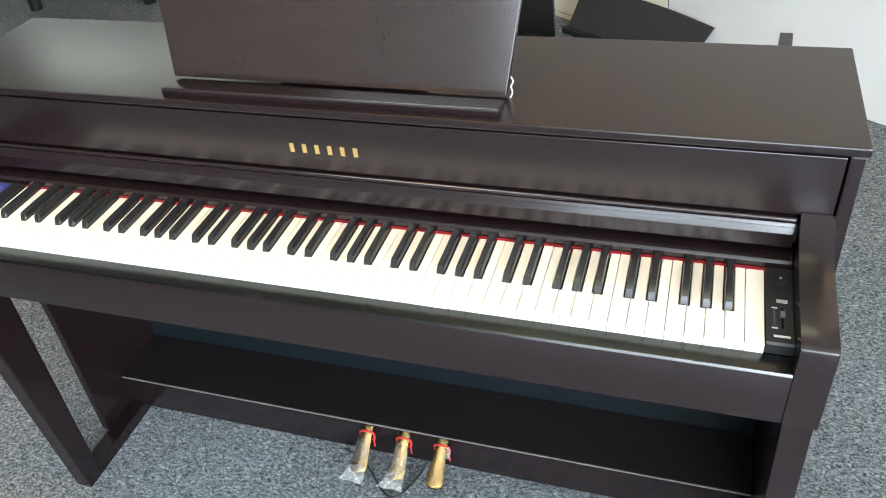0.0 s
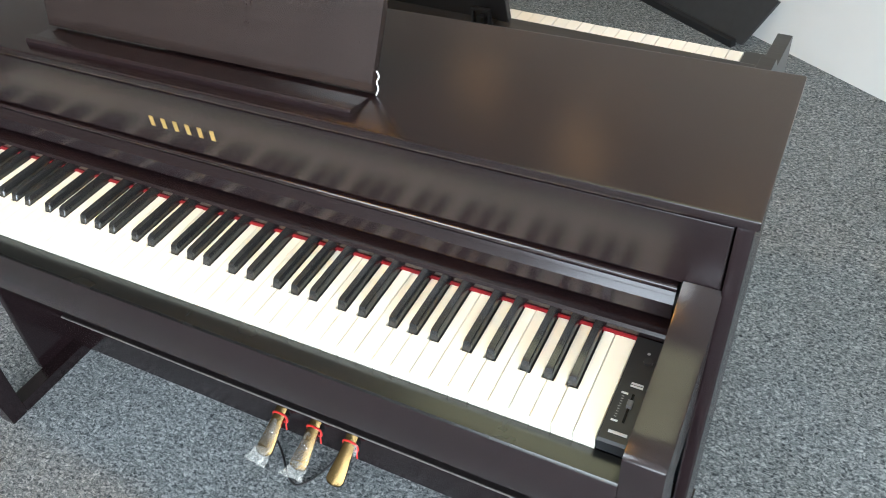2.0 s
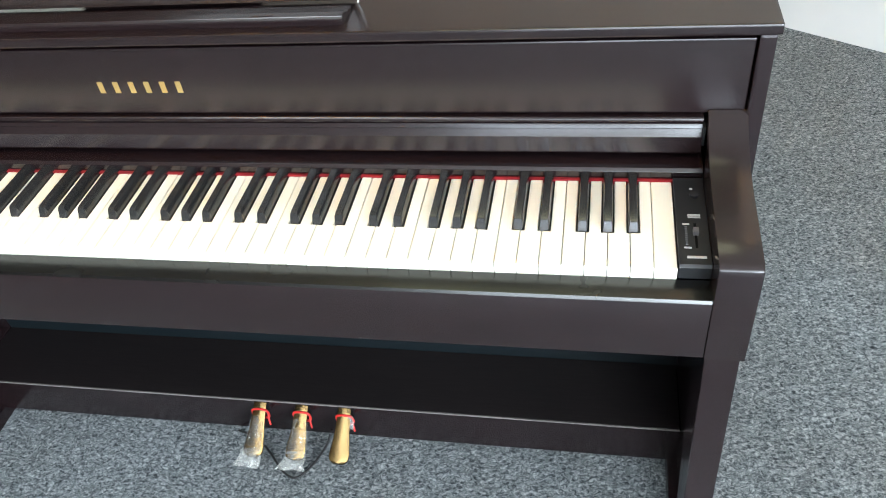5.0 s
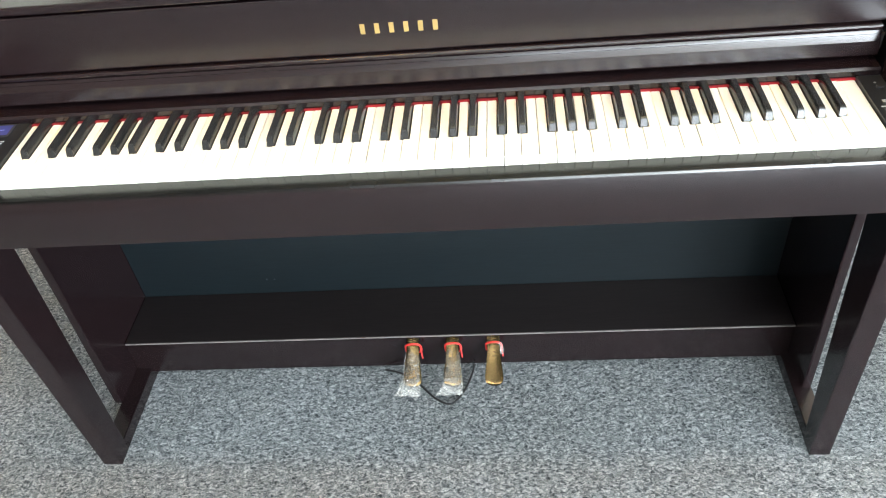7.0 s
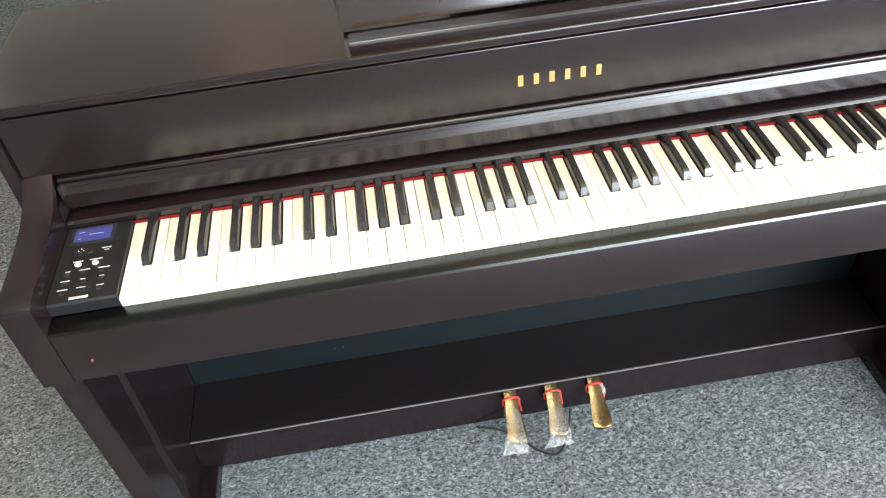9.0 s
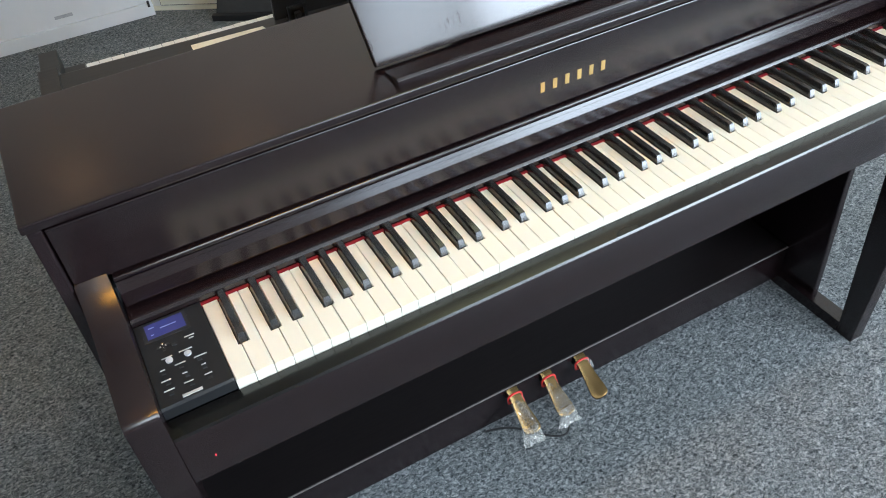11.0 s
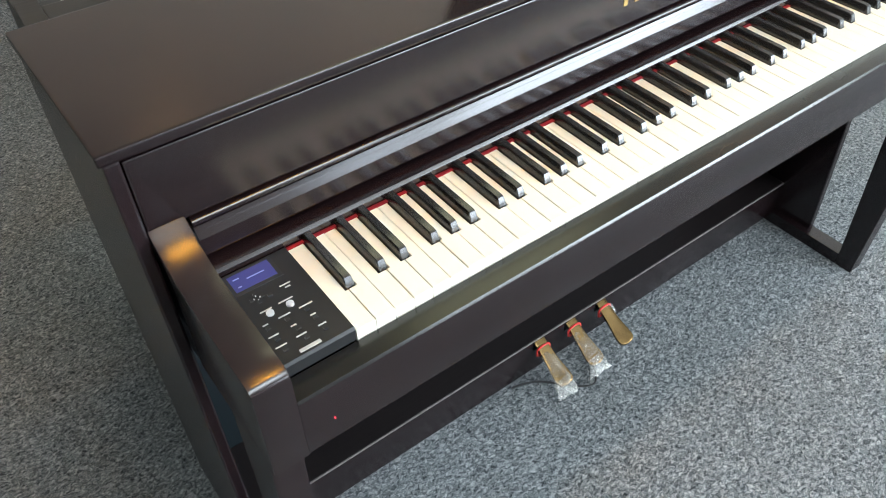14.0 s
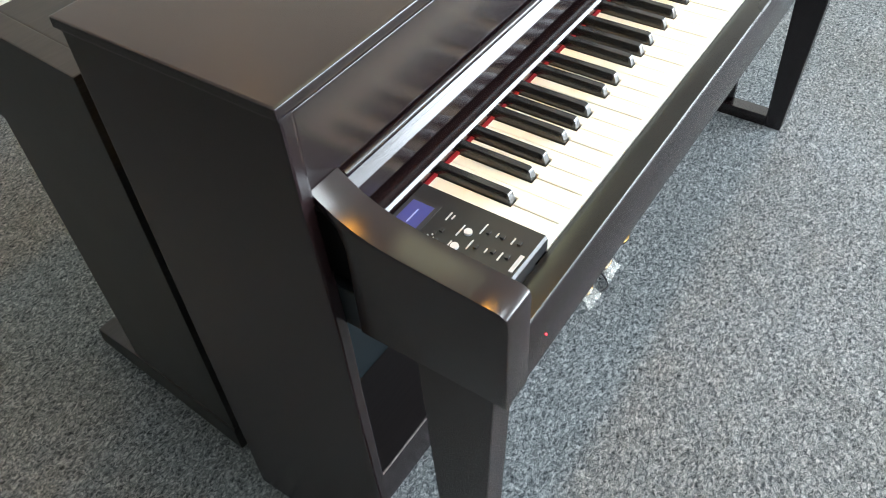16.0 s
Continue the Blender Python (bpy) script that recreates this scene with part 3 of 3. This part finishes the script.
def pedal_solid():
    """A lever that widens to a rounded toe, bent down along its length."""
    bm = bmesh.new()
    rows = []
    for y, w, z in ((0.2440, 0.0125, 0.1075), (0.2320, 0.0127, 0.1010), (0.2200, 0.0131, 0.0935), (0.2050, 0.0142, 0.0850), (0.1920, 0.0158, 0.0780), (0.1790, 0.0178, 0.0715),
                    (0.1690, 0.0190, 0.0668), (0.1610, 0.0188, 0.0632), (0.1560, 0.0160, 0.0610), (0.1530, 0.0112, 0.0597), (0.1517, 0.0048, 0.0590)):
        row = []
        for i in range(9):
            s = -1 + i / 4
            row.append(bm.verts.new((s * w, y, z + 0.0016 * (1 - s * s))))
        low = [bm.verts.new((v.co.x * 0.97, v.co.y + 0.002, z - 0.0065)) for v in row]
        rows.append(row + low[::-1])
    for a, b in zip(rows, rows[1:]):
        for i in range(len(a)):
            j = (i + 1) % len(a)
            bm.faces.new((a[i], a[j], b[j], b[i]))
    bm.faces.new(rows[0][::-1])
    bm.faces.new(rows[-1])
    return bm


SLEEVE = ((0.218, 0.0142, 0.0885, 0.0060, 0.0), (0.205, 0.0156, 0.0815, 0.0065, 0.0), (0.191, 0.0176, 0.0742, 0.0065, 0.0), (0.179, 0.0196, 0.0682, 0.0065, 0.0),
          (0.166, 0.0206, 0.0622, 0.0070, -0.001))
FLAP = ((0.166, 0.0206, 0.0622, 0.0070, -0.001), (0.157, 0.0212, 0.0578, 0.0066, -0.002), (0.147, 0.0232, 0.0528, 0.0042, -0.005), (0.136, 0.0290, 0.0470, 0.0016, -0.010))


def film_bag(seed, tip, path):
    """Crumpled clear sleeve drawn over a pedal."""
    rnd = random.Random(seed)
    bm = bmesh.new()
    rows = []
    for y, w, z, h, lean in path:
        ring = []
        for i in range(16):
            a = 2 * math.pi * i / 16
            j = 1 + rnd.uniform(-0.09, 0.13)
            ring.append(bm.verts.new((lean * tip + w * math.cos(a) * j, y + rnd.uniform(-0.003, 0.003), z + h * math.sin(a) * j + rnd.uniform(-0.0012, 0.0012))))
        rows.append(ring)
    for a, b in zip(rows, rows[1:]):
        for i in range(16):
            bm.faces.new((a[i], a[(i + 1) % 16], b[(i + 1) % 16], b[i]))
    return bm


for i, x in enumerate(PEDALS):
    pd = part("pedal", turned(pedal_solid(), Matrix.Translation((x, 0, 0))), BRASS, piano, "polished brass pedal" if i == 2 else "brass pedal in a clear film sleeve", 50)
    part("red_tie", tube([(x - 0.0150, 0.2285, 0.080), (x - 0.0150, 0.2295, 0.0975), (x, 0.2295, 0.1025), (x + 0.0150, 0.2295, 0.0975), (x + 0.0153, 0.2285, 0.080), (x, 0.2285, 0.078), (x - 0.0150, 0.2285, 0.080)], 0.0023), RED_PLASTIC, pd, "red plastic tie", 60)
    part("red_tie_end", tube([(x + 0.0153, 0.2295, 0.090), (x + 0.0175, 0.2225, 0.081), (x + 0.0190, 0.2185, 0.069)], 0.0017), RED_PLASTIC, pd, "", 60)
    if i < 2:
        shift = Matrix.Translation((x - 0.002 * (1 - i), 0, 0))
        part("film_sleeve", turned(film_bag(3 + i, 1.0, SLEEVE), shift), FILM, pd, "crumpled clear plastic film")
        part("film_flap", turned(film_bag(13 + i, 1.0 if i == 0 else 0.75, FLAP), shift), FILM_FLAP, pd, "gathered whitish end of the film")
    else:
        bm = film_bag(9, 1.0, SLEEVE + FLAP[1:])
        bmesh.ops.scale(bm, vec=(0.45, 0.22, 0.35), verts=bm.verts)
        part("film_scrap", turned(bm, Matrix.Translation((x + 0.012, 0.1820, 0.0680))), FILM_FLAP, pd, "torn scrap of clear film")
    part("pedal_slot", box(x - 0.0145, x + 0.0145, 0.2422, 0.2434, 0.082, 0.1085, 0.0005), GAP, piano)
lead = mesh_ob("pedal_cable", tube([(-0.17, 0.236, 0.012), (-0.14, 0.226, 0.014), (-0.112, 0.212, 0.011), (-0.085, 0.190, 0.006), (-0.055, 0.160, 0.004), (-0.028, 0.146, 0.004), (-0.010, 0.156, 0.004), (0.008, 0.186, 0.006), (0.022, 0.222, 0.012), (0.026, 0.238, 0.022)], 0.0023), CABLE, 60)
tagged(lead, "black cable looped on the carpet under the pedals", "cable")

# keys


def white_outline(left, right):
    """Outline of a white key: full width in front, cut away for the black keys."""
    w = PITCH / 2 - 0.00042
    yf, yn, yb = 0.0025, 0.0548, 0.1590
    return [(-w, yf), (w, yf), (w, yn), (w - right, yn), (w - right, yb), (-w + left, yb), (-w + left, yn), (-w, yn)]


def white_mesh(left, right, material):
    pts = []
    for p in white_outline(left, right):
        if not pts or (abs(p[0] - pts[-1][0]) + abs(p[1] - pts[-1][1])) > 1e-5:
            pts.append(p)
    bm = extrude(pts, -0.0175, 0.0, 0, axis="z")
    bmesh.ops.bevel(bm, geom=[e for e in bm.edges if all(v.co.z > -0.001 for v in e.verts)], offset=0.0007, segments=1, affect="EDGES")
    bmesh.ops.recalc_face_normals(bm, faces=bm.faces)
    me = bpy.data.meshes.new("white_key")
    bm.to_mesh(me)
    bm.free()
    me.materials.append(material)
    return me


def black_mesh():
    bm = bmesh.new()
    rows = []
    for y, z, w in ((0.0545, -0.004, 0.0056), (0.0572, 0.0030, 0.0054), (0.0594, 0.0090, 0.0050), (0.0606, 0.0107, 0.0047), (0.0640, 0.0118, 0.0045), (0.1590, 0.0118, 0.0045)):
        rows.append([bm.verts.new((-w * 0.82, y, z)), bm.verts.new((w * 0.82, y, z)), bm.verts.new((w, y + 0.0008, z - 0.0012)), bm.verts.new((0.0058, y + 0.002 if y < 0.1 else y, -0.004)),
                     bm.verts.new((-0.0058, y + 0.002 if y < 0.1 else y, -0.004)), bm.verts.new((-w, y + 0.0008, z - 0.0012))])
    for a, b in zip(rows, rows[1:]):
        for i in range(6):
            j = (i + 1) % 6
            bm.faces.new((a[i], a[j], b[j], b[i]))
    bm.faces.new(rows[0][::-1])
    bm.faces.new(rows[-1])
    bmesh.ops.remove_doubles(bm, verts=bm.verts, dist=1e-5)
    bmesh.ops.recalc_face_normals(bm, faces=bm.faces)
    me = bpy.data.meshes.new("black_key")
    bm.to_mesh(me)
    bm.free()
    me.materials.append(EBONY)
    me.polygons.foreach_set("use_smooth", [True] * len(me.polygons))
    me.set_sharp_from_angle(angle=radians(30))
    return me


# offsets of the black keys from the joint to the left of each white key, by its place from A
SHARP = {1: 0.0034, 3: -0.0025, 4: 0.0025, 6: -0.0034, 0: 0.0}
HALF_SLOT = 0.0066
WHITES, BLACK = {}, black_mesh()


def key_set(owner, zk, flip, material):
    """The 88 keys under a piano; flip: the player sits on the far side."""
    ends = []
    for i in range(52):
        k = i % 7
        left = HALF_SLOT + SHARP[k] if i > 0 and k in SHARP else 0.0
        nk = (i + 1) % 7
        right = HALF_SLOT - SHARP[nk] if i < 51 and nk in SHARP else 0.0
        sort = (round(left, 4), round(right, 4), material)
        if sort not in WHITES:
            WHITES[sort] = white_mesh(*sort)
        ends.append(("white_key", WHITES[sort], K0 + (i + 0.5) * PITCH, zk + 0.0003 * math.sin(i * 2.3)))
        if i > 0 and k in SHARP:
            ends.append(("black_key", BLACK, K0 + i * PITCH + SHARP[k], zk + 0.0002 * math.sin(i * 1.7)))
    for name, me, x, z in ends:
        ob = new(name, me)
        ob.parent = owner
        ob.matrix_parent_inverse = Matrix.Translation(-Vector(owner.location))
        ob.matrix_basis = flip @ Matrix.Translation((x, 0, z))


key_set(piano, ZK, Matrix(), IVORY)
# near-black, so shade between the keys is in its colour
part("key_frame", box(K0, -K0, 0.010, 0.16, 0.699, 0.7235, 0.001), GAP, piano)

# ---- the black piano standing back to back ----
P2X, H2, Z2 = -0.0275, 0.685, 0.8015     # middle, half width and top
second = thing("digital_piano", (P2X, 0.6, 0), "slim black wood-grain digital piano backed against the brown one", "piano")
IN2 = H2 - 0.0335
part("top_board", box(P2X - IN2, P2X + IN2, 0.4970, 0.714, Z2 - 0.034, Z2 - 0.0005, 0.003), BLACK_WOOD, second)
S2 = [(0.4940, 0.0625), (0.4940, Z2), (0.7420, Z2), (0.7600, Z2 - 0.0220), (0.8680, Z2 - 0.0250), (0.8750, Z2 - 0.0300), (0.8750, 0.6450), (0.7780, 0.6250), (0.7780, 0.0625)]
for x0, x1 in ((P2X - H2, P2X - IN2), (P2X + IN2, P2X + H2 - 0.010)):
    part("side_panel", extrude(S2, x0, x1, 0.002), BLACK_WOOD, second)
    part("foot", extrude([(0.4930, 0.0), (0.4930, 0.0620), (0.7800, 0.0620), (0.9080, 0.0440), (0.9160, 0.0)], x0 - 0.003, x1 + 0.003, 0.003), BLACK_WOOD, second)
IN2 -= 0.0005
part("key_bed", box(P2X - IN2, P2X + IN2, 0.565, 0.8720, 0.640, 0.724, 0.002), BLACK_WOOD, second)
part("back_board", box(P2X - IN2, P2X + IN2, 0.497, 0.509, 0.20, Z2 - 0.0345, 0.001), BLACK_WOOD, second)
part("front_board", box(P2X - IN2, P2X + IN2, 0.700, 0.711, Z2 - 0.0395, Z2 - 0.0345, 0.0005), BLACK_WOOD, second)
part("front_rail", box(P2X - IN2, P2X + IN2, 0.8420, 0.8520, 0.7245, 0.7310, 0.001), BLACK_WOOD, second)
for sgn in (-1, 1):
    part("end_block", box(P2X + sgn * 0.6315 - 0.0185, P2X + sgn * 0.6315 + 0.0185, 0.674, 0.8400, 0.7245, 0.751, 0.001), BLACK_PLASTIC, second)
flip = Matrix.Translation((P2X, 0.8415, 0)) @ Matrix.Rotation(math.pi, 4, "Z")
key_set(second, 0.749, flip, WHITE_KEY)
REST_L, REST_R, REST_H = -0.3010, 0.2270, 0.158
rest_pts = [(REST_L, 0.0), (REST_R, 0.0)]
for cx, a0 in ((REST_R - 0.022, 0), (REST_L + 0.022, 90)):
    for k in range(7):
        a = radians(a0 + k * 15)
        rest_pts.append((cx + 0.022 * math.cos(a), REST_H - 0.022 + 0.022 * math.sin(a)))
bm = extrude(rest_pts, -0.012, 0.0, 0.002, axis="z")
part("music_rest", turned(bm, Matrix.Translation((0, 0.695, Z2)) @ Matrix.Rotation(radians(90 + 14), 4, "X")), BLACK_SATIN, second, "plain black music rest")
for x in (-0.262, 0.188):
    br = part("rest_bracket", box(x - 0.0175, x + 0.0175, 0.668, 0.694, Z2 - 0.0005, Z2 + 0.0030, 0.001), BLACK_PLASTIC, second)
    for x0, x1, z0, z1 in ((x - 0.0175, x - 0.0125, 0.0030, 0.0290), (x + 0.0125, x + 0.0175, 0.0030, 0.0290), (x - 0.0125, x + 0.0125, 0.0240, 0.0290)):
        part("bracket_bar", box(x0, x1, 0.669, 0.677, Z2 + z0, Z2 + z1, 0.001), BLACK_PLASTIC, br)
    part("bracket_knob", box(x - 0.006, x + 0.006, 0.666, 0.678, Z2 + 0.0035, Z2 + 0.0160, 0.0015), BLACK_PLASTIC, br)
second.rotation_euler = (0, 0, radians(-3.5))

bm = extrude([(-0.066, -0.0150), (0.060, -0.0150), (0.070, -0.0060), (0.064, 0.0150), (-0.066, 0.0150)], 0.0, 0.0012, 0, axis="z")
card = mesh_ob("paper_card", bm, PAPER)
card.matrix_world = pose(-0.386, 0.694, Z2 - 0.0003, 0, 0, -4)
tagged(card, "cream paper card lying on the black piano", "card")

# ---- by the wall ----
slab_pts = [(-0.322, 0.0), (0.290, 0.0), (0.358, 0.176)]
for k in range(1, 12):
    q = k / 12
    slab_pts.append((0.358 - 0.648 * q, 0.176 + 0.003 * q + 0.020 * math.sin(math.pi * q)))
slab_pts.append((-0.290, 0.179))
slab = thing("music_rest_panel", at(-1.15, WALL_N - 0.06), "loose charcoal music rest with curved top leaning against the wall", "music rest")
m = TO_ROOM @ Matrix.Translation((-1.140, WALL_N - 0.087, 0.008)) @ Matrix.Rotation(radians(70), 4, "X")
part("panel", turned(extrude(slab_pts, 0.0, 0.014, 0.002, axis="z"), m), CHARCOAL, slab)
part("ledge", turned(box(-1.472, -0.872, WALL_N - 0.126, WALL_N - 0.1005, 0.0, 0.026, 0.004), TO_ROOM), BLACK_SATIN, slab)

carton = thing("carton", (-0.83, 2.78, 0), "white printed cardboard carton standing on the carpet", "box")
cm = pose(-0.276, 2.752, 0, 0, 0, -1)
part("body", turned(box(-1.1, -0.014, 0.008, 0.046, 0.055, 0.62, 0.004), cm), CARTON, carton)
part("base_tray", turned(box(-1.106, 0.0, 0.0, 0.050, 0.0, 0.0545, 0.004), cm), CARTON, carton)
part("clip", turned(box(-0.022, -0.012, -0.0035, -0.0002, 0.040, 0.066, 0.001), cm), BLACK_PLASTIC, carton)
part("printed_shape", turned(box(-0.33, -0.28, 0.0068, 0.0079, 0.17, 0.22, 0.0004), cm), CARTON_TAN, carton)
part("printed_bar", turned(box(-0.38, -0.31, 0.0068, 0.0079, 0.085, 0.098, 0.0004), cm), CARTON_GREY, carton)
part("printed_bar", turned(box(-0.40, -0.30, 0.0068, 0.0079, 0.245, 0.249, 0.0004), cm), CARTON_GREY, carton)

stool = thing("piano_stool", (-2.69, 2.80, 0), "black stool with round legs standing far off", "stool")
sm = pose(-2.69, 2.80, 0, 0, 0, 12)
part("seat", turned(box(-0.37, 0.37, -0.17, 0.17, 0.42, 0.50, 0.02, 3), sm), BLACK_SATIN, stool)
for sx in (-0.325, 0.325):
    for sy in (-0.14, 0.14):
        bm = bmesh.new()
        bmesh.ops.create_cone(bm, cap_ends=True, segments=16, radius1=0.034, radius2=0.024, depth=0.42, matrix=Matrix.Translation((sx, sy, 0.21)))
        part("leg", turned(bm, sm), BLACK_SATIN, stool, smooth=40)
